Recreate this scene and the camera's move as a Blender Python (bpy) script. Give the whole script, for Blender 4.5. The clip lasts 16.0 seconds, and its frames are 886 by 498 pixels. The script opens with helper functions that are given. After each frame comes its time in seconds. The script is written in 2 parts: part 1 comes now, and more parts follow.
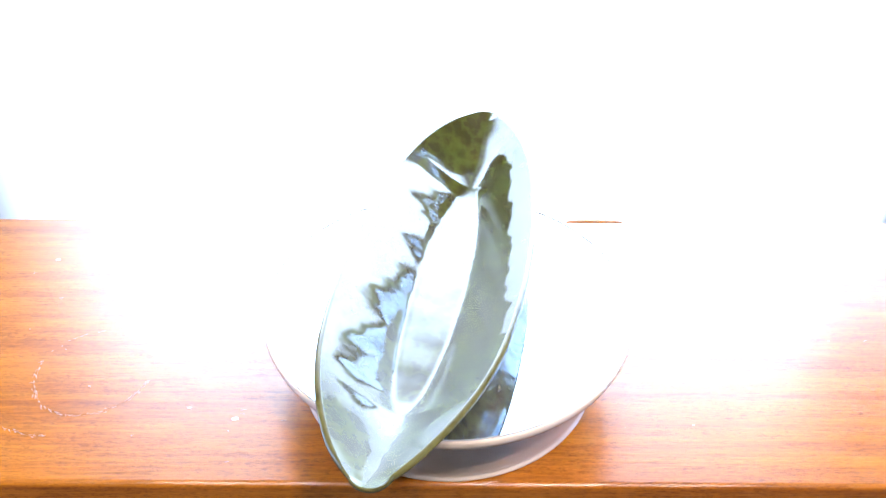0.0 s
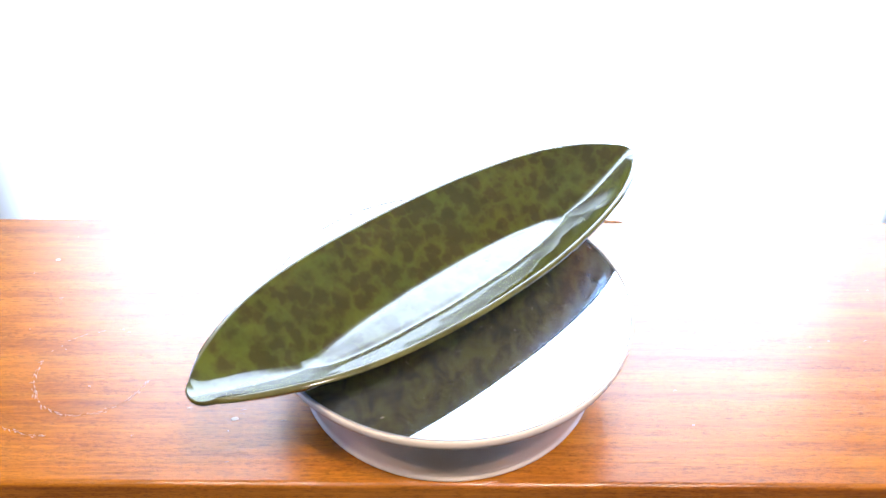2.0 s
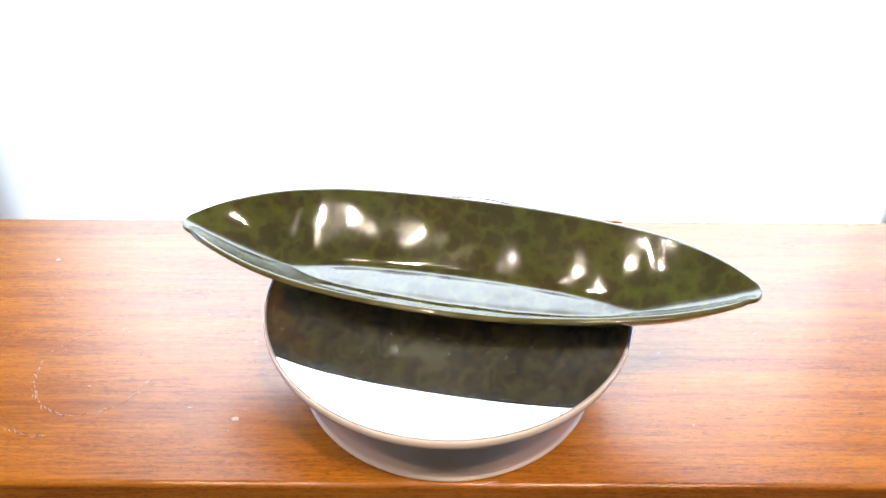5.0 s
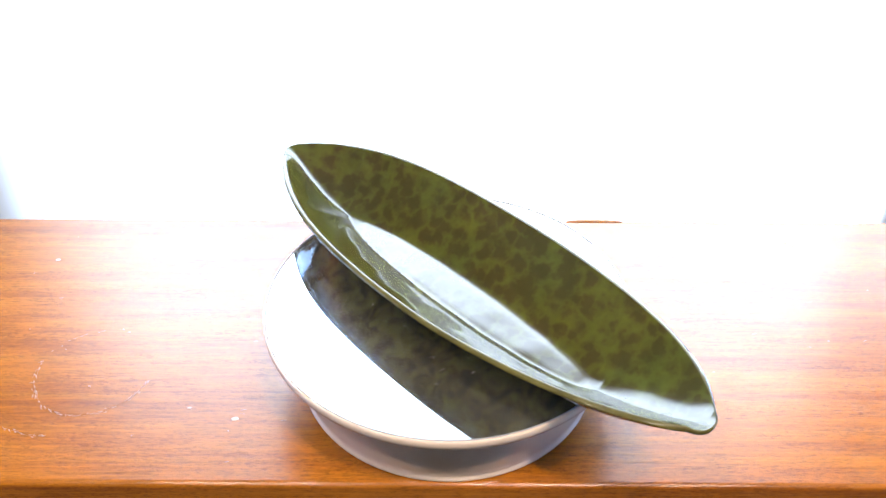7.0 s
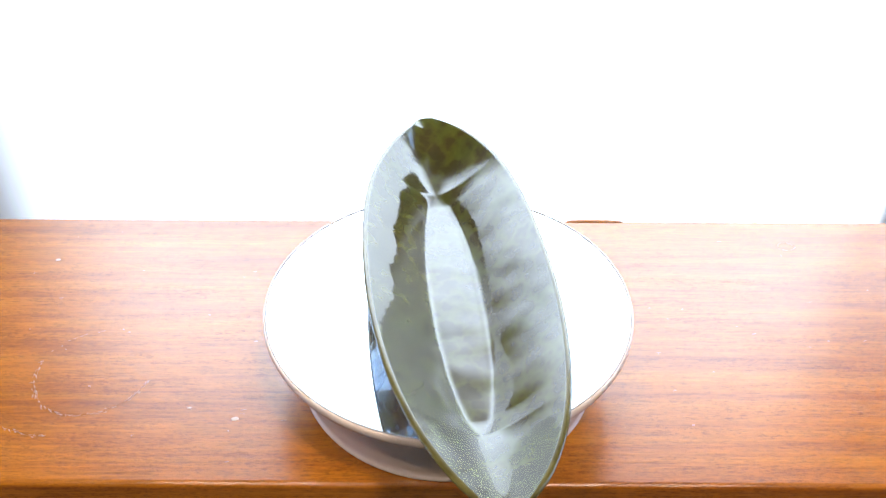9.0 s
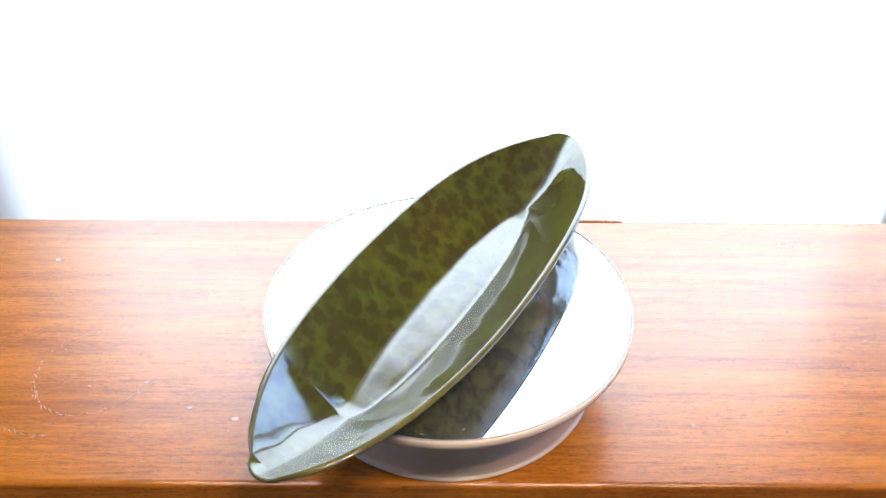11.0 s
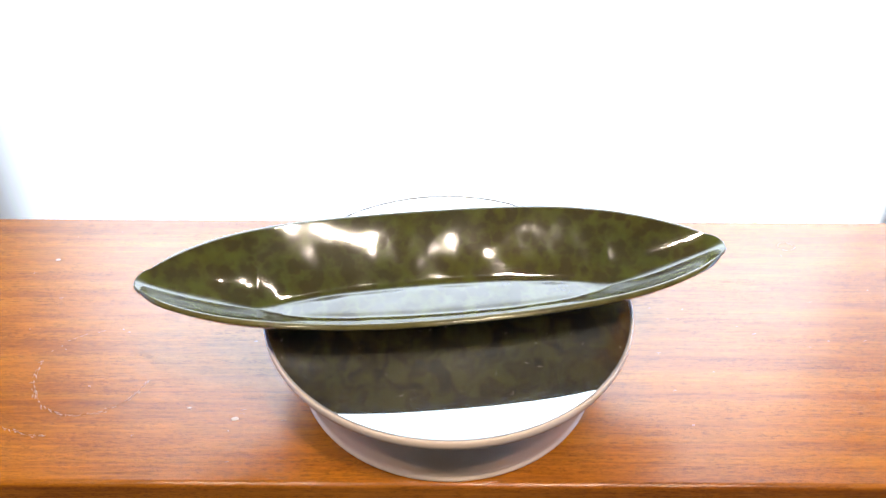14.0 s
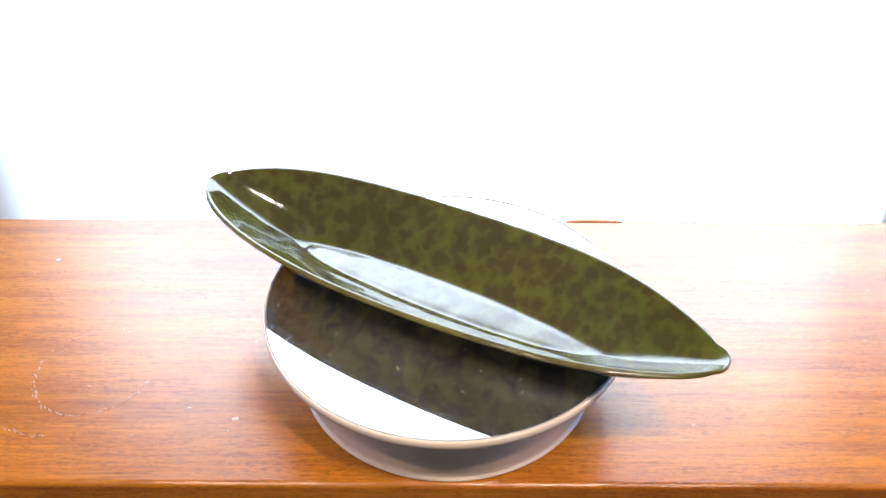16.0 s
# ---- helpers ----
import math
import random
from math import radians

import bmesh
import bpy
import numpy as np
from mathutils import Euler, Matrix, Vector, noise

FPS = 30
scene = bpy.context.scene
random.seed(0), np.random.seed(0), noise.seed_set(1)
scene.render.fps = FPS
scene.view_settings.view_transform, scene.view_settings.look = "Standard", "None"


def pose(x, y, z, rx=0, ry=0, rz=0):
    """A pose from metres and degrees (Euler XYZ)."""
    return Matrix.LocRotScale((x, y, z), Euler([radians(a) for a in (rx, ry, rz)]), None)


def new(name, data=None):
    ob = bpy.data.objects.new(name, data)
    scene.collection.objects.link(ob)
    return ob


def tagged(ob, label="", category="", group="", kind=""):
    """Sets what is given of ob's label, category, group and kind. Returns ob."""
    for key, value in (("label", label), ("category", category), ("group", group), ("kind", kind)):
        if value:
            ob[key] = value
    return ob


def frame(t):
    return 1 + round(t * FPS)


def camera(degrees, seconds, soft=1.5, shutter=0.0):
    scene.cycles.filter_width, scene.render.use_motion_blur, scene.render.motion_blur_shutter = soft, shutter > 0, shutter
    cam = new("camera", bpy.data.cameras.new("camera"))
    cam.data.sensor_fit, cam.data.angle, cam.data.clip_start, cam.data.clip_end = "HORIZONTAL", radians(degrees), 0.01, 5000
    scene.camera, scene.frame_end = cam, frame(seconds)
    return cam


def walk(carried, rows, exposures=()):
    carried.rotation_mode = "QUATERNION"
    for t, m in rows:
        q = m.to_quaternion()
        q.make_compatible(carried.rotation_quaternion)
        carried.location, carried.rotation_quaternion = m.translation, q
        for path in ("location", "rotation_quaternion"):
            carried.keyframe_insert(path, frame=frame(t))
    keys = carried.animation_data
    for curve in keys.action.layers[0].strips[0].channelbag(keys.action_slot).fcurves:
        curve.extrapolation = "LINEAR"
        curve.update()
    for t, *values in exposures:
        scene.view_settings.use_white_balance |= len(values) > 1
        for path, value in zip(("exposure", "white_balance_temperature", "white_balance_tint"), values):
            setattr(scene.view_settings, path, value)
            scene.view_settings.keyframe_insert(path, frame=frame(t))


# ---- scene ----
# z = 0 is the table top; the turntable's axis is x = y = 0; the camera looks towards +y.
TOP = 0.064          # mirror surface of the turntable
SPIN = -18.03        # degrees a second, clockwise seen from above

# ---- camera ----
cam = camera(55.14, 16.0, soft=1.6)
EYE = pose(-0.0029, -0.4403, 0.3847 + TOP, 52.184, 0, 0) @ pose(0, 0, 0, 0, 0, 0.29)
walk(cam, [(0.0, EYE), (16.0, EYE)],
     exposures=[(0.0, 0.72, 5440, 9), (0.5, 0.68, 5490, 9), (1.0, 0.62, 5470, 9), (1.5, 0.56, 5570, 9), (2.0, 0.5, 5670, 10), (2.5, 0.45, 5720, 10),
                (3.0, 0.3, 6070, 10), (3.5, 0.1, 6340, 10), (4.0, 0.0, 6340, 10), (4.8, 0.1, 6340, 10), (6.5, 0.35, 6010, 10), (7.0, 0.35, 5960, 10),
                (7.5, 0.3, 5960, 10), (8.0, 0.15, 6010, 10), (8.5, 0.05, 6060, 10), (9.0, 0.0, 6110, 10), (11.5, 0.1, 6090, 10), (14.0, 0.0, 6310, 10),
                (14.5, 0.0, 6310, 10), (15.0, 0.1, 6160, 10), (16.0, 0.25, 6090, 10)])

# ---- world and lamps ----
world = bpy.data.worlds.new("room_air")
scene.world = world
world.use_nodes = True
world.node_tree.nodes["Background"].inputs[0].default_value = (0.5, 0.55, 0.6, 1)
world.node_tree.nodes["Background"].inputs[1].default_value = 0.02

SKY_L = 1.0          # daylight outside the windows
PANEL_L = 12.0        # glow of the backlit panel
# ceiling lamps: place, watts and colour
WARM, AMBER = (1.0, 0.82, 0.62), (1.0, 0.66, 0.26)
LAMPS = [((0.32, -0.75, 1.75), 14.5, WARM), ((0.455, -0.86, 1.75), 12.0, WARM), ((-0.50, -0.84, 1.75), 11.5, WARM),
         ((0.75, -0.76, 1.75), 9.5, WARM), ((-0.68, -0.78, 1.75), 7.0, WARM), ((-1.45, -0.95, 1.75), 3.4, AMBER)]


# ---- material helpers ----
def material(name):
    m = bpy.data.materials.new(name)
    m.use_nodes = True
    return m, m.node_tree, m.node_tree.nodes["Principled BSDF"]


def node(tree, kind, **values):
    n = tree.nodes.new(kind)
    for key, value in values.items():
        n.inputs[key.replace("_", " ")].default_value = value
    return n


def coords(tree, scale=(1, 1, 1), out="Object"):
    c = tree.nodes.new("ShaderNodeTexCoord")
    mp = tree.nodes.new("ShaderNodeMapping")
    mp.inputs["Scale"].default_value = scale
    tree.links.new(c.outputs[out], mp.inputs[0])
    return mp.outputs[0]


def noise_tex(tree, vec, scale, detail=4, rough=0.5, distort=0.0):
    n = node(tree, "ShaderNodeTexNoise", Scale=scale, Detail=detail, Roughness=rough, Distortion=distort)
    tree.links.new(vec, n.inputs["Vector"])
    return n.outputs[0]


def ramp(tree, fac, stops):
    r = tree.nodes.new("ShaderNodeValToRGB")
    e = r.color_ramp.elements
    while len(e) < len(stops):
        e.new(0.5)
    for el, (pos, col) in zip(e, stops):
        el.position = pos
        el.color = (*col, 1) if len(col) == 3 else col
    tree.links.new(fac, r.inputs[0])
    return r.outputs[0]


def mixed(tree, fac, a, b, mode="MIX"):
    n = tree.nodes.new("ShaderNodeMix")
    n.data_type, n.blend_type = "RGBA", mode
    for sock, v in ((n.inputs[0], fac), (n.inputs[6], a), (n.inputs[7], b)):
        if isinstance(v, bpy.types.NodeSocket):
            tree.links.new(v, sock)
        elif isinstance(v, tuple):
            sock.default_value = (*v, 1)
        else:
            sock.default_value = v
    return n.outputs[2]


def bump(tree, bsdf, height, strength, distance, normal=None):
    b = node(tree, "ShaderNodeBump", Strength=strength, Distance=distance)
    tree.links.new(height, b.inputs["Height"])
    if normal:
        tree.links.new(normal, b.inputs["Normal"])
    tree.links.new(b.outputs[0], bsdf.inputs["Normal"])
    return b.outputs[0]


def grey(v):
    return (v, v, v)


# ---- materials ----
def wood_material(name):
    m, t, b = material(name)
    v = coords(t)
    bands = noise_tex(t, coords(t, (0.6, 16, 16)), 3.0, 5, 0.62, 0.7)
    fine = noise_tex(t, coords(t, (9, 180, 180)), 3.0, 6, 0.7, 0.5)
    pores = noise_tex(t, coords(t, (48, 340, 340)), 3.4, 3, 0.6, 1.2)
    rows = noise_tex(t, coords(t, (2.5, 60, 60)), 2.0, 3, 0.6, 0.5)
    blot = noise_tex(t, v, 6.0, 3, 0.5)
    c = ramp(t, bands, [(0.22, (0.172, 0.044, 0.003)), (0.48, (0.285, 0.087, 0.005)), (0.78, (0.390, 0.142, 0.008))])
    c = mixed(t, 0.85, c, ramp(t, fine, [(0.3, grey(0.56)), (0.7, grey(1.28))]), "MULTIPLY")
    pits = ramp(t, pores, [(0.40, grey(0.0)), (0.49, grey(1.0))])
    where = ramp(t, rows, [(0.35, grey(0.45)), (0.65, grey(1.0))])
    dash = mixed(t, where, grey(1.0), mixed(t, pits, grey(0.50), grey(1.0)))
    c = mixed(t, 1.0, c, dash, "MULTIPLY")
    c = mixed(t, 0.5, c, ramp(t, blot, [(0.3, grey(0.8)), (0.7, grey(1.15))]), "MULTIPLY")
    t.links.new(c, b.inputs["Base Color"])
    t.links.new(ramp(t, fine, [(0.2, grey(0.15)), (0.8, grey(0.23))]), b.inputs["Roughness"])
    t.links.new(mixed(t, dash, grey(0.05), grey(0.5)), b.inputs["Specular IOR Level"])
    b.inputs["IOR"].default_value = 1.56
    n = bump(t, b, fine, 0.22, 0.0004)
    n = bump(t, b, bands, 0.10, 0.0010, n)
    bump(t, b, dash, 0.2, 0.0003, n)
    return m


def glaze_material():
    m, t, b = material("green_glaze")
    v = coords(t)
    wob = noise_tex(t, v, 70, 3, 0.6)
    w3 = t.nodes.new("ShaderNodeTexNoise")
    w3.inputs["Scale"].default_value = 120
    w3.inputs["Detail"].default_value = 2
    t.links.new(v, w3.inputs["Vector"])
    add = t.nodes.new("ShaderNodeMixRGB")
    add.inputs[0].default_value = 0.012
    t.links.new(v, add.inputs[1])
    t.links.new(w3.outputs[1], add.inputs[2])
    spots = []
    for scale, gain in ((92, 1.0), (150, 0.75)):
        cells = t.nodes.new("ShaderNodeTexVoronoi")
        cells.feature = "SMOOTH_F1"
        cells.inputs["Scale"].default_value = scale
        cells.inputs["Smoothness"].default_value = 0.18
        t.links.new(add.outputs[0], cells.inputs["Vector"])
        g = t.nodes.new("ShaderNodeMath")
        g.operation = "MULTIPLY"
        g.inputs[1].default_value = gain
        t.links.new(cells.outputs["Distance"], g.inputs[0])
        spots.append(g.outputs[0])
    least = t.nodes.new("ShaderNodeMath")
    least.operation = "MULTIPLY_ADD"
    t.links.new(spots[1], least.inputs[0])
    least.inputs[1].default_value = 0.5
    t.links.new(spots[0], least.inputs[2])
    big = noise_tex(t, v, 30, 3, 0.6)
    s = t.nodes.new("ShaderNodeMath")
    s.operation = "MULTIPLY_ADD"
    t.links.new(big, s.inputs[0])
    s.inputs[1].default_value = -0.75
    t.links.new(least.outputs[0], s.inputs[2])
    f = ramp(t, s.outputs[0], [(0.17, grey(0)), (0.44, grey(0.6)), (0.72, grey(1))])
    shade = noise_tex(t, v, 16, 4, 0.6)
    dark = ramp(t, shade, [(0.35, (0.040, 0.030, 0.009)), (0.65, (0.034, 0.030, 0.009))])
    green = ramp(t, shade, [(0.35, (0.064, 0.061, 0.010)), (0.65, (0.050, 0.057, 0.012))])
    c = mixed(t, f, dark, green)
    c = mixed(t, 0.5, c, ramp(t, wob, [(0.3, grey(0.75)), (0.7, grey(1.2))]), "MULTIPLY")
    t.links.new(c, b.inputs["Base Color"])
    t.links.new(ramp(t, shade, [(0.35, grey(0.035)), (0.65, grey(0.065))]), b.inputs["Roughness"])
    b.inputs["IOR"].default_value = 1.55
    bump(t, b, noise_tex(t, coords(t, (1.0, 0.55, 1.0)), 60, 2, 0.5), 0.09, 0.0010)
    return m


def under_material():
    m, t, b = material("brown_under_glaze")
    v = coords(t)
    c = ramp(t, noise_tex(t, v, 75, 4, 0.65, 0.6), [(0.40, (0.034, 0.025, 0.010)), (0.60, (0.078, 0.066, 0.018))])
    t.links.new(c, b.inputs["Base Color"])
    b.inputs["Roughness"].default_value = 0.035
    b.inputs["IOR"].default_value = 1.55
    bump(t, b, noise_tex(t, v, 85, 2, 0.5), 0.22, 0.0011)
    return m


def rim_material():
    m, t, b = material("olive_rim_glaze")
    v = coords(t)
    c = ramp(t, noise_tex(t, v, 60, 4, 0.6), [(0.3, (0.046, 0.039, 0.011)), (0.7, (0.098, 0.083, 0.024))])
    t.links.new(c, b.inputs["Base Color"])
    b.inputs["Roughness"].default_value = 0.12
    bump(t, b, noise_tex(t, v, 140, 2, 0.5), 0.3, 0.0004)
    return m


def mirror_material():
    m, t, b = material("scratched_mirror")
    v = coords(t)
    b.inputs["Metallic"].default_value = 1.0
    b.inputs["Base Color"].default_value = (0.86, 0.88, 0.88, 1)
    smear = noise_tex(t, v, 34, 5, 0.65, 1.2)
    t.links.new(ramp(t, smear, [(0.35, grey(0.015)), (0.75, grey(0.05))]), b.inputs["Roughness"])
    haze = t.nodes.new("ShaderNodeBsdfGlossy")
    # Blue tint puts the bluish light beside the panel's reflection into this lobe.
    haze.inputs["Color"].default_value = (0.62, 0.74, 0.92, 1)
    haze.inputs["Roughness"].default_value = 0.26
    fine = noise_tex(t, v, 95, 5, 0.7, 2.5)
    fac = mixed(t, 0.5, ramp(t, smear, [(0.3, grey(0.01)), (0.75, grey(0.09))]),
                ramp(t, fine, [(0.45, grey(0.01)), (0.70, grey(0.18))]))
    mx = t.nodes.new("ShaderNodeMixShader")
    t.links.new(fac, mx.inputs[0])
    t.links.new(b.outputs[0], mx.inputs[1])
    t.links.new(haze.outputs[0], mx.inputs[2])
    dust = t.nodes.new("ShaderNodeBsdfDiffuse")
    dust.inputs["Color"].default_value = (0.80, 0.78, 0.74, 1)
    cover = mixed(t, 0.5, ramp(t, noise_tex(t, v, 22, 5, 0.7, 0.8), [(0.38, grey(0.01)), (0.75, grey(0.065))]),
                  ramp(t, fine, [(0.4, grey(0.01)), (0.7, grey(0.05))]))
    my = t.nodes.new("ShaderNodeMixShader")
    t.links.new(cover, my.inputs[0])
    t.links.new(mx.outputs[0], my.inputs[1])
    t.links.new(dust.outputs[0], my.inputs[2])
    t.links.new(my.outputs[0], t.nodes["Material Output"].inputs[0])
    return m


def plain_material(name, col, rough, speck=0.08, scale=40, metallic=0.0):
    m, t, b = material(name)
    v = coords(t)
    a = ramp(t, noise_tex(t, v, scale, 5, 0.6), [(0.3, tuple(c * (1 - speck) for c in col)), (0.7, tuple(c * (1 + speck) for c in col))])
    t.links.new(a, b.inputs["Base Color"])
    b.inputs["Roughness"].default_value = rough
    b.inputs["Metallic"].default_value = metallic
    bump(t, b, noise_tex(t, v, scale * 6, 2, 0.5), 0.1, 0.0004)
    return m


def panel_material():
    """A backlit diffuser: brightest about its middle, fading towards its edges."""
    m, t, b = material("backlit_diffuser")
    b.inputs["Base Color"].default_value = (0.45, 0.47, 0.5, 1)
    b.inputs["Roughness"].default_value = 0.6
    c = t.nodes.new("ShaderNodeTexCoord")
    sep = t.nodes.new("ShaderNodeSeparateXYZ")
    t.links.new(c.outputs["Object"], sep.inputs[0])
    fades = []
    for edge, inner in ((-PANEL_HALF, -PANEL_HALF + 0.25), (PANEL_HALF, PANEL_HALF - 0.04)):
        mr = node(t, "ShaderNodeMapRange")
        mr.interpolation_type = "SMOOTHSTEP"
        for k, val in (("From Min", inner), ("From Max", edge), ("To Min", 1.0), ("To Max", 0.0)):
            mr.inputs[k].default_value = val
        t.links.new(sep.outputs[0], mr.inputs[0])
        fades.append(mr.outputs[0])
    level = t.nodes.new("ShaderNodeMath")
    level.operation = "MULTIPLY"
    t.links.new(fades[0], level.inputs[0])
    t.links.new(fades[1], level.inputs[1])
    glow = t.nodes.new("ShaderNodeMath")
    glow.operation = "MULTIPLY"
    t.links.new(level.outputs[0], glow.inputs[0])
    glow.inputs[1].default_value = PANEL_L
    up = node(t, "ShaderNodeMapRange")
    up.interpolation_type = "SMOOTHSTEP"
    for k, val in (("From Min", 1.28), ("From Max", 1.80), ("To Min", 1.0), ("To Max", 0.09)):
        up.inputs[k].default_value = val
    t.links.new(sep.outputs[2], up.inputs[0])
    both = t.nodes.new("ShaderNodeMath")
    both.operation = "MULTIPLY"
    low = node(t, "ShaderNodeMapRange")
    low.interpolation_type = "SMOOTHSTEP"
    for k, val in (("From Min", 0.80), ("From Max", 1.30), ("To Min", 0.25), ("To Max", 1.0)):
        low.inputs[k].default_value = val
    t.links.new(sep.outputs[2], low.inputs[0])
    tall = t.nodes.new("ShaderNodeMath")
    tall.operation = "MULTIPLY"
    t.links.new(glow.outputs[0], tall.inputs[0])
    t.links.new(low.outputs[0], tall.inputs[1])
    t.links.new(tall.outputs[0], both.inputs[0])
    t.links.new(up.outputs[0], both.inputs[1])
    b.inputs["Emission Color"].default_value = (0.80, 0.93, 1.06, 1)
    t.links.new(both.outputs[0], b.inputs["Emission Strength"])
    return m


PANEL_HALF = 0.700


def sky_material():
    """Sky glow, painted white near the panel, blue farther east, dimmer upwards."""
    m, t, b = material("graded_daylight")
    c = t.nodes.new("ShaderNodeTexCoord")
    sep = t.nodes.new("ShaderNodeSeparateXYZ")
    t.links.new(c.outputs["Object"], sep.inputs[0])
    # Whiter glow added for the bright reflection in the dish wall.
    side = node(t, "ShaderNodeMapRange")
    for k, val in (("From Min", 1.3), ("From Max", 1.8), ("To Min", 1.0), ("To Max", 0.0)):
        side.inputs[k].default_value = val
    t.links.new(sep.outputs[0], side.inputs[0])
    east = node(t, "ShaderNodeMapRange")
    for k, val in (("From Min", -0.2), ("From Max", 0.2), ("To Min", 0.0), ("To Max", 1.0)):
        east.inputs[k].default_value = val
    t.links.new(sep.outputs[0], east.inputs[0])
    whiter = t.nodes.new("ShaderNodeMath")
    whiter.operation = "MULTIPLY"
    t.links.new(side.outputs[0], whiter.inputs[0])
    t.links.new(east.outputs[0], whiter.inputs[1])
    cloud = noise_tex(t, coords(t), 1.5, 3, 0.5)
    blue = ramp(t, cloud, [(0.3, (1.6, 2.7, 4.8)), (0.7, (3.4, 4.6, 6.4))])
    t.links.new(mixed(t, whiter.outputs[0], blue, (8.5, 10.0, 11.5)), b.inputs["Emission Color"])
    # Height fade put into the glow to dim the upper reflections.
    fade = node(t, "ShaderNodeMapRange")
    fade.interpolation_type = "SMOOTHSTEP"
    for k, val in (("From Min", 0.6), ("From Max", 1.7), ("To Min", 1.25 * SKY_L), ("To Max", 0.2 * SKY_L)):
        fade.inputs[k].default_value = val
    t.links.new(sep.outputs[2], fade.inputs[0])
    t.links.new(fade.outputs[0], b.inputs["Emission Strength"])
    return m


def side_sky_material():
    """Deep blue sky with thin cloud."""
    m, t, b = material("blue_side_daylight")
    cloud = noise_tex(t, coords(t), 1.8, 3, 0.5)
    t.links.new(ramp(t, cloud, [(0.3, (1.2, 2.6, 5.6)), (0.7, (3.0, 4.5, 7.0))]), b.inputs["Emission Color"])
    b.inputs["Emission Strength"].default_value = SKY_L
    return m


WOOD = wood_material("varnished_reddish_wood")
GLAZE, UNDER, RIM, MIRROR = glaze_material(), under_material(), rim_material(), mirror_material()
WHITE = plain_material("pale_grey_plastic", (0.55, 0.45, 0.38), 0.18, 0.03)
POST = plain_material("grey_post", (0.50, 0.54, 0.58), 0.6)
GREY = plain_material("grey_frame", (0.70, 0.78, 0.86), 0.6)
PAINT = plain_material("wall_paint", (0.13, 0.115, 0.10), 0.8, 0.06, 12)
CEILING = plain_material("ceiling_paint", (0.24, 0.23, 0.21), 0.85, 0.04, 10)
FLOOR = plain_material("floor_carpet", (0.05, 0.042, 0.035), 0.9, 0.2, 60)
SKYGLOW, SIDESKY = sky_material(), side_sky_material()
EDGE_GREY = plain_material("edge_line_grey", (0.28, 0.28, 0.30), 0.8)
BLACK = plain_material("black_metal", (0.03, 0.03, 0.03), 0.4)
SCRATCH = plain_material("pale_scratch", (0.42, 0.32, 0.25), 0.6, 0.15, 200)


# ---- mesh helpers ----
def part(name, bm, mat, parent=None, label="", smooth=True):
    me = bpy.data.meshes.new(name)
    bmesh.ops.recalc_face_normals(bm, faces=bm.faces[:])
    bm.to_mesh(me)
    bm.free()
    me.materials.append(mat)
    if smooth:
        me.shade_smooth()
    ob = new(name, me)
    ob.parent = parent
    if label:
        tagged(ob, label)
    return ob


def box(sx, sy, sz, at=(0, 0, 0), bevel=0.0, segments=3):
    bm = bmesh.new()
    bmesh.ops.create_cube(bm, size=1.0, matrix=Matrix.Translation(at) @ Matrix.Diagonal((sx, sy, sz, 1)))
    if bevel:
        bmesh.ops.bevel(bm, geom=bm.edges[:], offset=bevel, segments=segments, affect="EDGES", profile=0.5)
    return bm


def lathe(profile, steps=128, closed=True):
    """Turn (radius, height) pairs about z; the ends of a closed profile meet the axis or each other."""
    bm = bmesh.new()
    rings = []
    for r, z in profile:
        if r < 1e-6:
            rings.append([bm.verts.new((0, 0, z))])
        else:
            rings.append([bm.verts.new((r * math.cos(a), r * math.sin(a), z))
                          for a in (2 * math.pi * k / steps for k in range(steps))])
    pairs = list(zip(rings, rings[1:]))
    if closed and len(rings[0]) > 1 and len(rings[-1]) > 1:
        pairs.append((rings[-1], rings[0]))
    for a, b in pairs:
        for k in range(steps):
            j = (k + 1) % steps
            vs = [a[k % len(a)], a[j % len(a)], b[j % len(b)], b[k % len(b)]]
            vs = list(dict.fromkeys(vs))
            if len(vs) > 2:
                bm.faces.new(vs)
    return bm


def tube(points, radius, sides=12, loop=True):
    bm = bmesh.new()
    rings, n = [], len(points)
    for i, q in enumerate(points):
        a = points[(i - 1) % n] if loop or i else q
        b = points[(i + 1) % n] if loop or i < n - 1 else q
        d = (b - a).normalized()
        side = d.cross(Vector((0, 0, 1))).normalized()
        up = side.cross(d)
        rings.append([bm.verts.new(q + radius * (math.cos(k) * side + math.sin(k) * up))
                      for k in (2 * math.pi * j / sides for j in range(sides))])
    for i in range(n if loop else n - 1):
        a, b = rings[i], rings[(i + 1) % n]
        for j in range(sides):
            bm.faces.new((a[j], a[(j + 1) % sides], b[(j + 1) % sides], b[j]))
    if not loop:
        bm.faces.new(rings[0])
        bm.faces.new(rings[-1])
    return bm


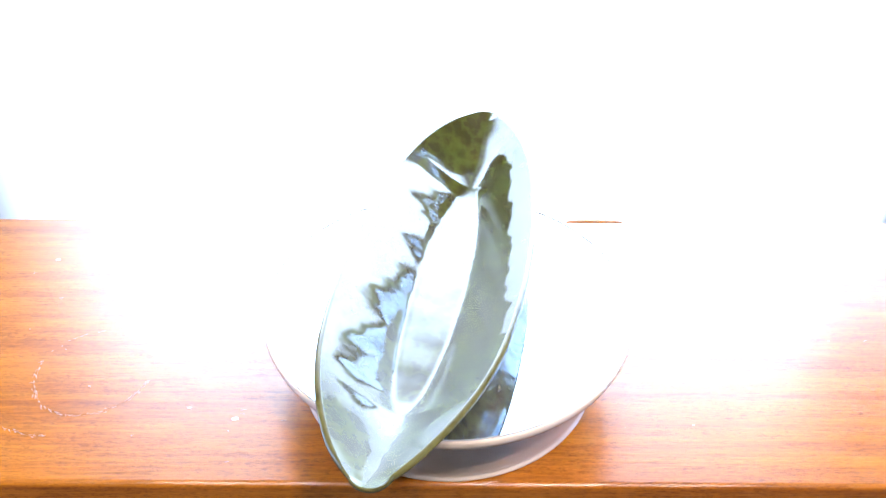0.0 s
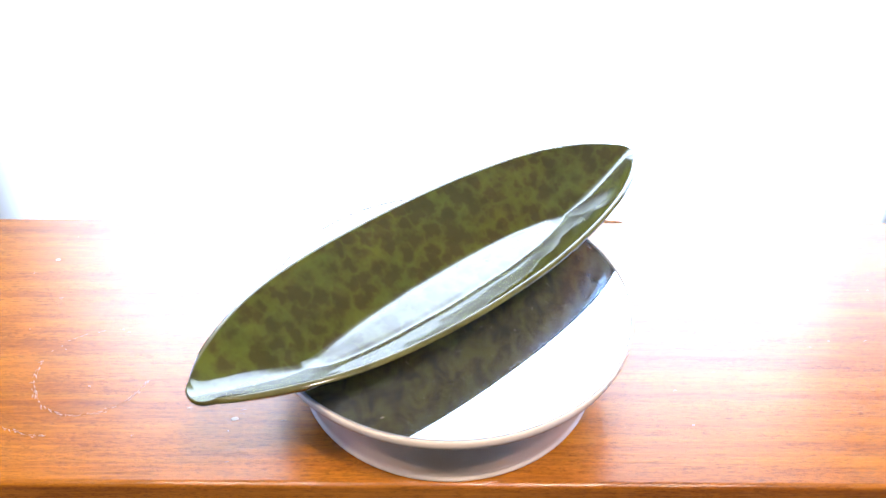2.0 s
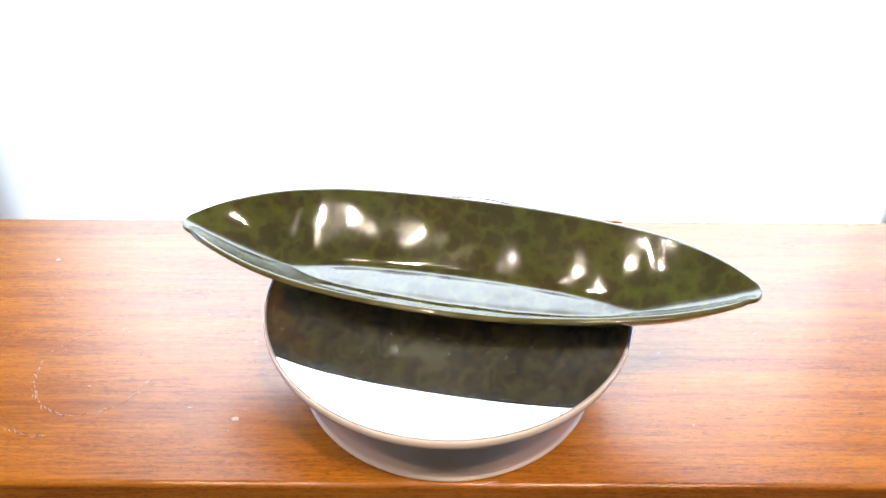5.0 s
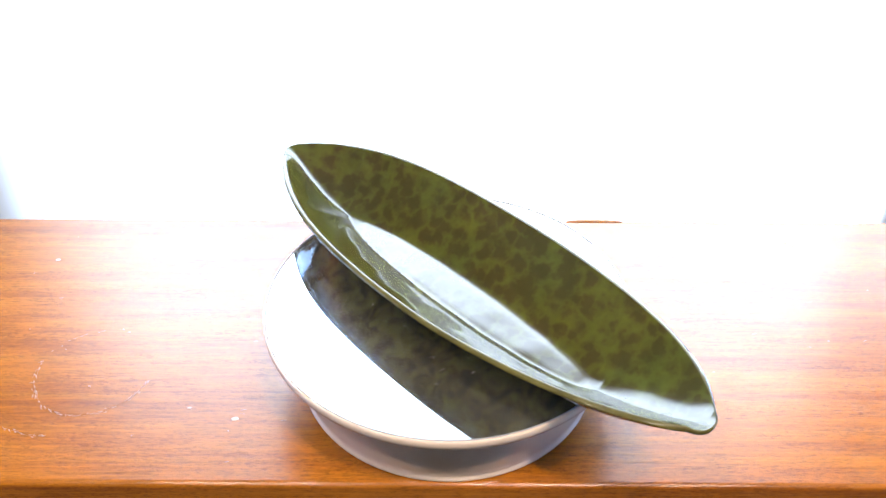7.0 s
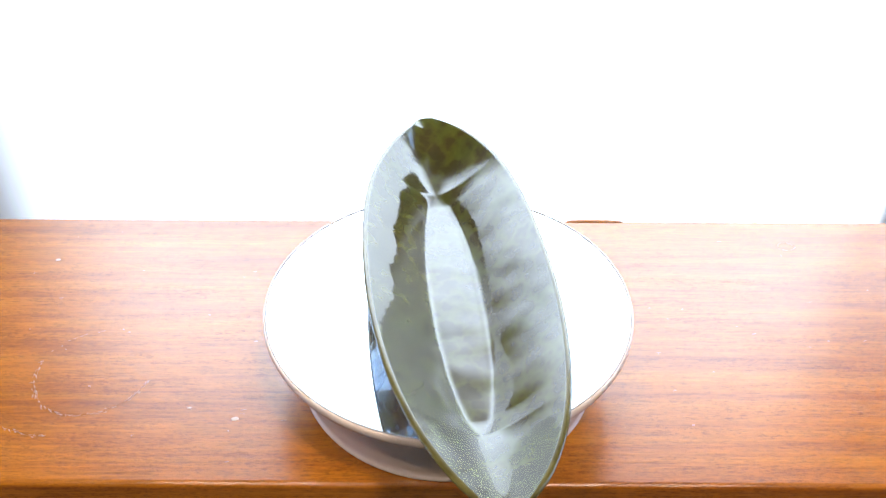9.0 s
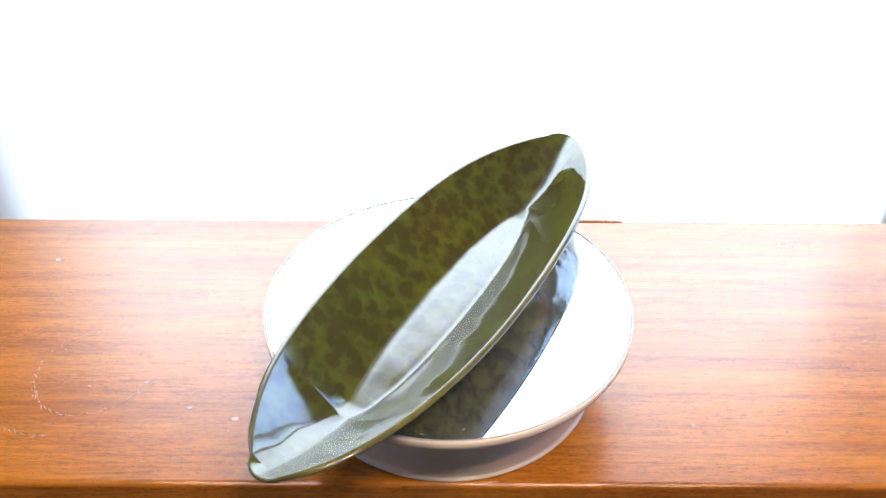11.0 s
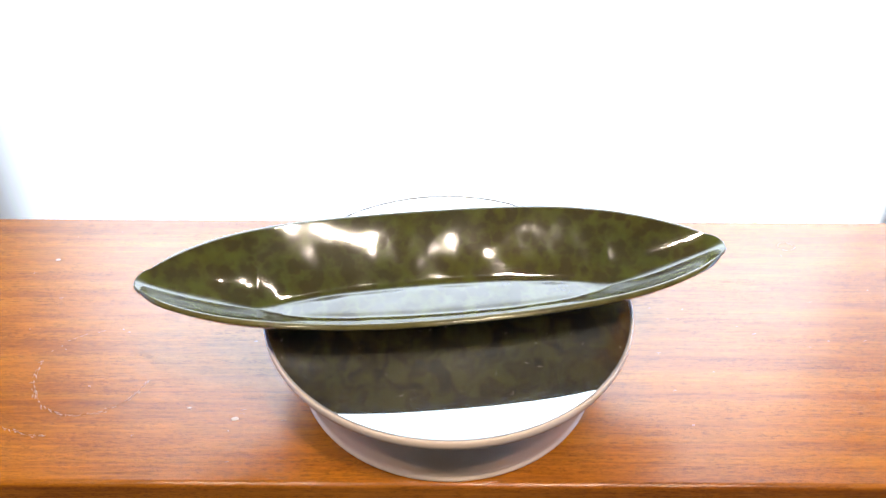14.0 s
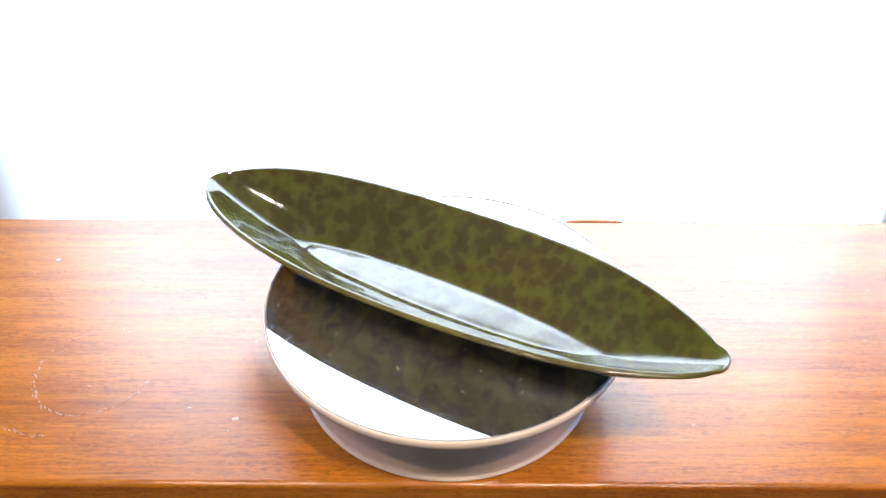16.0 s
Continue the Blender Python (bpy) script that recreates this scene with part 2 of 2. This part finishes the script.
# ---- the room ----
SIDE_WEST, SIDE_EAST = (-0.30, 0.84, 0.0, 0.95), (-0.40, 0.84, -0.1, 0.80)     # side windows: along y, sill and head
WIN = (0.40, 1.95, -0.36)     # both windows: inner and outer x, and sill
HEADS = {-1: 0.42, 1: 0.85}    # the west one is low, the east one taller
def room():
    z0, z1 = -0.78, 1.85
    specs = [("floor", (4.4, 4.6, 0.1), (0, -0.8, z0 - 0.05), FLOOR, "dark floor of the room", "floor"),
             ("ceiling", (4.4, 4.6, 0.1), (0, -0.8, z1 + 0.05), CEILING, "plain pale ceiling", "ceiling"),
             ("wall_south", (4.4, 0.1, z1 - z0), (0, -3.05, (z0 + z1) / 2), PAINT, "plain painted wall", "wall")]
    for name, size, at, mat, label, cat in specs:
        tagged(part(name, box(*size, at), mat, None, "", False), label, cat, kind="structure")
    bm = bmesh.new()
    w0, w1, s0 = WIN
    for x0, x1, a, b in ((-2.2, -w1, z0, z1), (-w1, -w0, z0, s0), (-w1, -w0, HEADS[-1], z1), (-w0, w0, z0, z1), (w0, w1, z0, s0), (w0, w1, HEADS[1], z1), (w1, 2.2, z0, z1)):
        bmesh.ops.create_cube(bm, size=1.0, matrix=Matrix.Translation(((x0 + x1) / 2, 0.95, (a + b) / 2)) @ Matrix.Diagonal((x1 - x0, 0.1, b - a, 1)))
    tagged(part("wall_north", bm, PAINT, None, "", False), "plain wall with two windows behind the glowing panel", "wall", kind="structure")
    for k, sx in enumerate((-1, 1)):
        thing = tagged(new("window_%d" % (k + 1)), "white framed window with blue daylight outside", "window", kind="structure")
        s1 = HEADS[sx]
        cx, cz = sx * (w0 + w1) / 2, (s0 + s1) / 2
        thing.location = (cx, 0.95, cz)
        wd, ht = w1 - w0, s1 - s0
        for y in (-1, 1):
            part("rail", box(wd, 0.05, 0.05, (0, 0, y * (ht / 2 - 0.026)), 0.004), GREY, thing, "", False)
            part("stile", box(0.05, 0.05, ht - 0.104, (y * (wd / 2 - 0.026), 0, 0), 0.004), GREY, thing, "", False)
        part("mullion", box(0.035, 0.04, ht - 0.104, (0, 0, 0), 0.004), GREY, thing, "", False)
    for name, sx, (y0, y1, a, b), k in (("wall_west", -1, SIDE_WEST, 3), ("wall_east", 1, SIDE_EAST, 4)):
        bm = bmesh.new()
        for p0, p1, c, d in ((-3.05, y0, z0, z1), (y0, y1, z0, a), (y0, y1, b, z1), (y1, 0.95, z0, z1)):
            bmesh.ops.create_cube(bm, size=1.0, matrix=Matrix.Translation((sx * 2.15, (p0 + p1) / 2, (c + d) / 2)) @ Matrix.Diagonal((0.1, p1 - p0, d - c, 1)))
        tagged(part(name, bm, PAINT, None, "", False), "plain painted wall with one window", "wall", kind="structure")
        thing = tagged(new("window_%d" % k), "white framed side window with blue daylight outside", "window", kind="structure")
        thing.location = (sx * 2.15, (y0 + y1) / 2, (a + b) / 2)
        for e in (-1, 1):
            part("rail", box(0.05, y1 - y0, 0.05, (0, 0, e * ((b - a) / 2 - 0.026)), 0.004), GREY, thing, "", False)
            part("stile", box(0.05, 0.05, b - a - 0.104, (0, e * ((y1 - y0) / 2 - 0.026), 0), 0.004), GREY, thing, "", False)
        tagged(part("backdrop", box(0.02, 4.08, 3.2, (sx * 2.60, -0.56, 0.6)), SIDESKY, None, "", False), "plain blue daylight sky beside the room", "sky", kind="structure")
    tagged(part("backdrop", box(5.22, 0.02, 3.2, (0, 1.5, 0.6)), SKYGLOW, None, "", False), "daylight sky outside the windows, glow graded white to blue", "sky", kind="structure")


room()


def light_panel():
    thing = tagged(new("light_panel"), "large glowing white backlit panel standing behind the table", "light panel")
    thing.location = (-0.021, 0.62, -0.78)
    h = 2.3
    part("diffuser", box(2 * PANEL_HALF, 0.012, h, (0, 0, h / 2), 0.002), panel_material(), thing, "glowing white diffuser sheet", False)
    for sx in (-1, 1):
        wide = 0.12 if sx < 0 else 0.012
        part("frame_post", box(wide, 0.03, h, (sx * (PANEL_HALF + 0.001 + wide / 2), 0.006, h / 2), 0.005), POST, thing, "grey frame post", False)
    part("frame_rail", box(2 * PANEL_HALF + 0.15, 0.03, 0.04, (-0.045, 0, h + 0.021), 0.004), GREY, thing, "grey frame rail", False)
    return thing


light_panel()


def ceiling_lamp(at, watts, colour):
    thing = tagged(new("ceiling_lamp"), "small round warm ceiling lamp, switched on", "lamp", "ceiling lamps")
    thing.location = at
    part("housing", lathe([(0.0, 0.10), (0.055, 0.10), (0.06, 0.095), (0.06, 0.0), (0.05, 0.0), (0.05, 0.03), (0.0, 0.03)], 48), BLACK, thing)
    data = bpy.data.lights.new("bulb", "AREA")
    data.shape, data.size, data.energy, data.color = "DISK", 0.032, watts, colour
    data.spread = radians(150)
    lamp = new("bulb", data)
    lamp.parent, lamp.location = thing, (0, 0, 0.012)
    return thing


for spot, watts, colour in LAMPS:
    ceiling_lamp(spot, watts, colour)


# ---- the table ----
BACK, FRONT = 0.1812, -0.1072


def table():
    thing = tagged(new("side_table"), "narrow table with a glossy varnished reddish-brown wooden top", "table")
    depth, mid = BACK - FRONT, (BACK + FRONT) / 2
    part("tabletop", box(2.3, depth, 0.034, (0, mid, -0.017), 0.0035, 4), WOOD, thing, "varnished wooden top with wavy grain", False)
    part("apron", box(2.2, 0.02, 0.07, (0, FRONT + 0.03, -0.0705), 0.002), WOOD, thing, "", False)
    for x in (-1.08, 1.08):
        for y in (FRONT + 0.06, BACK - 0.06):
            part("leg", box(0.05, 0.05, 0.745, (x, y, -0.4075), 0.004), WOOD, thing, "", False)
    return thing


TABLE = table()


# ---- the turntable ----
def turntable():
    thing = tagged(new("turntable"), "round pale grey turntable with a mirrored scratched top on the table", "turntable")
    part("base", lathe([(0.0, 0.0), (0.1030, 0.0), (0.1046, 0.0005), (0.1050, 0.0014), (0.1047, 0.0025), (0.1040, 0.0034), (0.1036, 0.0046), (0.1042, 0.009), (0.1115, 0.048), (0.1105, 0.0515), (0.0, 0.0515)]), WHITE, thing,
         "pale grey plastic base")
    platter = part("platter", lathe([(0.0, -0.012), (0.113, -0.012), (0.1225, -0.0095), (0.1250, -0.0070), (0.1260, -0.0035), (0.1258, -0.0014),
                                     (0.1252, 0.0004), (0.1245, 0.0004), (0.1244, -0.0016), (0.0, -0.0016)]), WHITE, thing, "pale grey plastic rotating platter")
    platter.location = (0, 0, TOP)
    # Added ring: darkens the line where the mirror meets the platter rim.
    part("edge_line", lathe([(0.1237, -0.0014), (0.1243, -0.0014), (0.1243, 0.0007), (0.1237, 0.0007)]), EDGE_GREY, platter, "added thin grey ring darkening the mirror's edge", False)
    part("mirror", lathe([(0.0, -0.0014), (0.1235, -0.0014), (0.1235, 0.0), (0.0, 0.0)]), MIRROR, platter, "round scratched mirror", False)
    thing.location = (0.0009, 0, 0)
    return platter


PLATTER = turntable()


# ---- the dish ----
PLACE = pose(0.0021, 0.0366, 0, 0, 0, math.degrees(1.37864))   # on the platter at the start
LEN_A, LEN_B = 0.2239, 0.1640        # from the place to either tip
MIDDLE, HALF = -0.0300, 0.1940
FLOOR_Z, FLOOR_LEN, FLOOR_HALF = 0.0046, 0.121, 0.0172


def dish_rim(s, side):
    """Place along the dish, half width and height of the rim at s (-1 .. 1 from tip to tip) on one side."""
    if side > 0:
        c = 0.05813 - 0.00609 * s + 0.00764 * s ** 2 + 0.00133 * s ** 3 - 0.01034 * s ** 4
    else:
        c = 0.05668 - 0.01004 * s + 0.00699 * s ** 2 + 0.00750 * s ** 3 - 0.02186 * s ** 4
    w = max(1 - s * s, 0.0) ** 0.60495 * c
    w *= 1 + 0.055 * math.exp(-((s + 0.75) / 0.28) ** 2) + 0.03 * math.exp(-((s - 0.8) / 0.25) ** 2)
    tip = (1 - abs(s)) * (LEN_A if s < 0 else LEN_B)
    if tip < 0.012:
        w = max(w, math.sqrt(max(2 * 0.0125 * tip - tip * tip, 0.0)) * (1 - 0.12 * tip / 0.012))
    z = 0.03821 + 0.00025 * s + 0.00712 * s ** 2 + 0.00008 * s ** 3 - 0.00865 * s ** 4
    z += side * (1 - s * s) * (0.00099 - 0.00250 * s - 0.00125 * s * s)
    return s * (LEN_A if s < 0 else LEN_B), w, z


def dish_inner(s, q, swell=0.06, curl=0.0):
    """A point of the hollow: q = -1 .. 1 from rim to rim; swell: how far the side bulges into it,
    curl: how far it sags outwards below the rim."""
    side = 1 if q >= 0 else -1
    u, w, zr = dish_rim(s, side)
    w = max(w, 1e-5)
    far = abs(u - MIDDLE)
    half = FLOOR_HALF * max(1 - (far / FLOOR_LEN) ** 2.15, 0.0) ** 0.56
    half = min(max(half, 0.0008), w * 0.6)
    tip = dish_rim(-1 if u < MIDDLE else 1, 1)[2]
    k = max(0.0, (far - 0.108) / (HALF - 0.108))
    zk = FLOOR_Z + (tip - FLOOR_Z) * k ** 1.45
    e = abs(q)
    x = (w * e - half) / (w - half)
    soft = 0.030

    def bend(a):
        return soft * math.log(1 + math.exp(min(a / soft, 60.0)))
    low = bend(-half / (w - half))
    f = (bend(x) - low) / (bend(1.0) - low)
    f += swell * f * (1 - f)
    ends = min(max((far - 0.080) / 0.070, 0.0), 1.0)
    ends = ends * ends * (3 - 2 * ends)
    f += (((e * e + 0.22) ** 0.5 - 0.22 ** 0.5) / (1.22 ** 0.5 - 0.22 ** 0.5) - f) * ends
    f += curl * (f ** 6 - f)
    wave = noise.noise(Vector((u * 38, side * w * e * 38, 4.0))) + 0.3 * noise.noise(Vector((u * 80, side * w * e * 80, 9.0)))
    z = zk + (zr - zk) * f + 0.00036 * wave * (1 - e ** 8) * min(1.0, w / 0.02)
    z -= 0.00030 * math.exp(-((w * e - half * 0.86) / 0.0034) ** 2) * (1 - ends) * min(1.0, half / 0.008)
    return Vector((u, side * w * e, z))


def dish():
    thing = tagged(new("leaf_dish"), "long pointed ceramic dish, glossy mottled dark green glaze, on the turntable", "dish")
    n, m = 381, 140
    qs = [-1 + 2 * j / m for j in range(m + 1)]
    inner = [[dish_inner(math.sin(-math.pi / 2 + math.pi * i / (n - 1)) * 0.9997, q) for q in qs] for i in range(n)]
    outer = [[dish_inner(math.sin(-math.pi / 2 + math.pi * i / (n - 1)) * 0.9997, q, 0.0, 0.12) for q in qs] for i in range(n)]
    bm = bmesh.new()
    top = [[bm.verts.new(c) for c in row] for row in inner]

    def under(i, j):
        i0, i1, j0, j1 = max(i - 1, 0), min(i + 1, n - 1), max(j - 1, 0), min(j + 1, m)
        nrm = (outer[i1][j] - outer[i0][j]).cross(outer[i][j1] - outer[i][j0])
        nrm = nrm.normalized() if nrm.length > 1e-12 else Vector((0, 0, 1))
        if nrm.z < 0:
            nrm = -nrm
        nrm = nrm.lerp(Vector((0, 0, 1)), min(max((0.024 - dish_rim(math.sin(-math.pi / 2 + math.pi * i / (n - 1)), 1)[1]) / 0.014, 0.0), 1.0)).normalized()
        c = outer[i][j] - nrm * (0.0026 + 0.0010 * abs(qs[j]))
        c.z = max(c.z, 0.0010)
        return c
    bottom = [[bm.verts.new(under(i, j)) for j in range(m + 1)] for i in range(n)]
    for i in range(n - 1):
        for j in range(m):
            bm.faces.new((top[i][j], top[i][j + 1], top[i + 1][j + 1], top[i + 1][j]))
            bm.faces.new((bottom[i][j], bottom[i + 1][j], bottom[i + 1][j + 1], bottom[i][j + 1])).material_index = 1
        for j in (0, m):
            bm.faces.new((top[i][j], top[i + 1][j], bottom[i + 1][j], bottom[i][j])).material_index = 1
    for i in (0, n - 1):
        for j in range(m):
            bm.faces.new((top[i][j], top[i][j + 1], bottom[i][j + 1], bottom[i][j]))
    body = part("body", bm, GLAZE, thing, "mottled green and brown glazed hollow")
    body.data.materials.append(UNDER)
    loop = [(inner[i][m], under(i, m)) for i in range(0, n, 2)] + [(inner[i][0], under(i, 0)) for i in range(n - 1, -1, -2)]
    bm = bmesh.new()
    strips = []
    for k, (a, b) in enumerate(loop):
        ahead = loop[(k + 2) % len(loop)][0] - loop[k - 2][0]
        out = Vector((ahead.y, -ahead.x, 0)).normalized()
        if out.dot(a - Vector((MIDDLE, 0, 0))) < 0:
            out = -out
        swing = [math.pi * q / 8 for q in range(9)]
        strips.append([bm.verts.new(a.lerp(b, (1 - math.cos(g)) / 2) + out * (0.0010 * math.sin(g) + 0.0001) + Vector((0, 0, 0.0004 * math.sin(g)))) for g in swing])
    for a, b in zip(strips, strips[1:] + strips[:1]):
        for q in range(8):
            bm.faces.new((a[q], a[q + 1], b[q + 1], b[q]))
    lip = part("rim", bm, RIM, thing, "rounded olive rim where the glaze breaks")
    ring = [Vector((MIDDLE + 0.112 * math.cos(a), 0.0150 * math.sin(a), 0.0011)) for a in (2 * math.pi * k / 96 for k in range(96))]
    foot = part("foot_ring", tube(ring, 0.0011), RIM, thing, "low foot ring")
    for ob in (body, lip, foot):
        ob.matrix_local = PLACE
    return thing


DISH = dish()


# ---- marks on the table and the mirror ----
def sliver(bm, a, b, width, z, thick=0.00012):
    """A thin raised fleck from a to b."""
    a, b = Vector((*a, z)), Vector((*b, z))
    side = (b - a).normalized().cross(Vector((0, 0, 1))) * width / 2
    up = Vector((0, 0, thick))
    mid = (a + b) / 2 + up
    ring = [bm.verts.new(q) for q in (a, a.lerp(b, 0.3) + side, a.lerp(b, 0.7) + side * 0.8, b, a.lerp(b, 0.7) - side, a.lerp(b, 0.3) - side * 0.7)]
    tip = bm.verts.new(mid)
    for k in range(6):
        bm.faces.new((ring[k], ring[(k + 1) % 6], tip))
    bm.faces.new(ring)


def table_marks():
    rng = random.Random(5)
    bm = bmesh.new()
    for cx, cy, r, a0, a1, n, wide in ((-0.255, -0.0089, 0.0419, 165, 345, 150, 0.0008), (-0.267, 0.0118, 0.0803, 243, 268, 30, 0.0007),
                                       (-0.255, -0.0100, 0.0440, 60, 150, 18, 0.0005)):
        for k in range(n):
            a = radians(a0 + (a1 - a0) * (k + rng.random()) / n)
            if rng.random() < 0.25 + 0.3 * math.sin(a * 5) ** 2:
                continue
            rr = r + rng.gauss(0, 0.0006)
            p0 = (cx + rr * math.cos(a), cy + rr * math.sin(a))
            along, bend = rng.uniform(0.0016, 0.0046), rng.gauss(0, 0.3)
            d = (-math.sin(a + bend) * along, math.cos(a + bend) * along)
            sliver(bm, p0, (p0[0] + d[0], p0[1] + d[1]), wide * rng.uniform(0.2, 0.7), 0.00003)
    for k in range(60):
        x, y, along = rng.uniform(-0.36, 0.36), rng.uniform(-0.09, 0.16), rng.uniform(0.001, 0.005)
        sliver(bm, (x, y), (x + along, y + rng.gauss(0, 0.0006)), rng.uniform(0.0002, 0.0005), 0.00003)
    for k in range(22):
        a = 2 * math.pi * k / 22
        p0 = (0.2943 + 0.0075 * math.cos(a) + rng.gauss(0, 0.0004), 0.1435 + 0.0050 * math.sin(a))
        sliver(bm, p0, (p0[0] + 0.0022 * math.sin(a) + 0.0004, p0[1] - 0.0016 * math.cos(a)), 0.0005, 0.00003)
    part("scuff_marks", bm, SCRATCH, TABLE, "pale curved scuffs and fine scratches")["kind"] = "stuff"
    for x, y, r in ((-0.1447, -0.0533, 0.0022), (-0.3285, 0.1203, 0.0016), (-0.1784, -0.0433, 0.0011)):
        bm = bmesh.new()
        bmesh.ops.create_icosphere(bm, subdivisions=2, radius=r, matrix=Matrix.Translation((x, y, 0.00005)) @ Matrix.Diagonal((1.3, 0.8, 0.10, 1)))
        for v in bm.verts:
            v.co.xy += Vector((noise.noise(v.co * 900), noise.noise(v.co * 900 + Vector((7, 3, 1))))) * r * 0.35
        part("chip", bm, SCRATCH, TABLE, "pale chip in the varnish")


def lifted_edge():
    """A strip of veneer that has come up along the back edge."""
    bm = bmesh.new()
    rows = []
    for k in range(13):
        f = k / 12
        z = 0.0009 * math.sin(math.pi * f) ** 2 + 0.0001
        rows.append([bm.verts.new((0.108 + 0.050 * f, BACK - 0.004, 0.0001)), bm.verts.new((0.108 + 0.050 * f, BACK + 0.0002, z)),
                     bm.verts.new((0.108 + 0.050 * f, BACK + 0.0002, 0.0))])
    for a, b in zip(rows, rows[1:]):
        for i in range(3):
            bm.faces.new((a[i], a[(i + 1) % 3], b[(i + 1) % 3], b[i]))
    part("lifted_veneer", bm, WOOD, TABLE, "lifted strip of reddish veneer")


lifted_edge()


def mirror_marks():
    rng = random.Random(11)
    bm = bmesh.new()
    for k in range(110):
        a, r = rng.uniform(0, 2 * math.pi), 0.12 * math.sqrt(rng.random())
        x, y, turn = r * math.cos(a), r * math.sin(a), rng.uniform(0, math.pi)
        along = rng.uniform(0.0006, 0.0035)
        sliver(bm, (x, y), (x + along * math.cos(turn), y + along * math.sin(turn)), rng.uniform(0.00015, 0.0004), 0.00003, 0.00006)
    part("dust_and_scratches", bm, SCRATCH, PLATTER, "pale dust flecks and scratches")["kind"] = "stuff"


table_marks()
mirror_marks()


# ---- what moves ----
def motions():
    steps = [0.5 * k for k in range(33)]
    walk(PLATTER, [(t, pose(0, 0, TOP, 0, 0, SPIN * t)) for t in steps])
    walk(DISH, [(t, pose(0, 0, TOP, 0, 0, SPIN * t)) for t in steps])


motions()
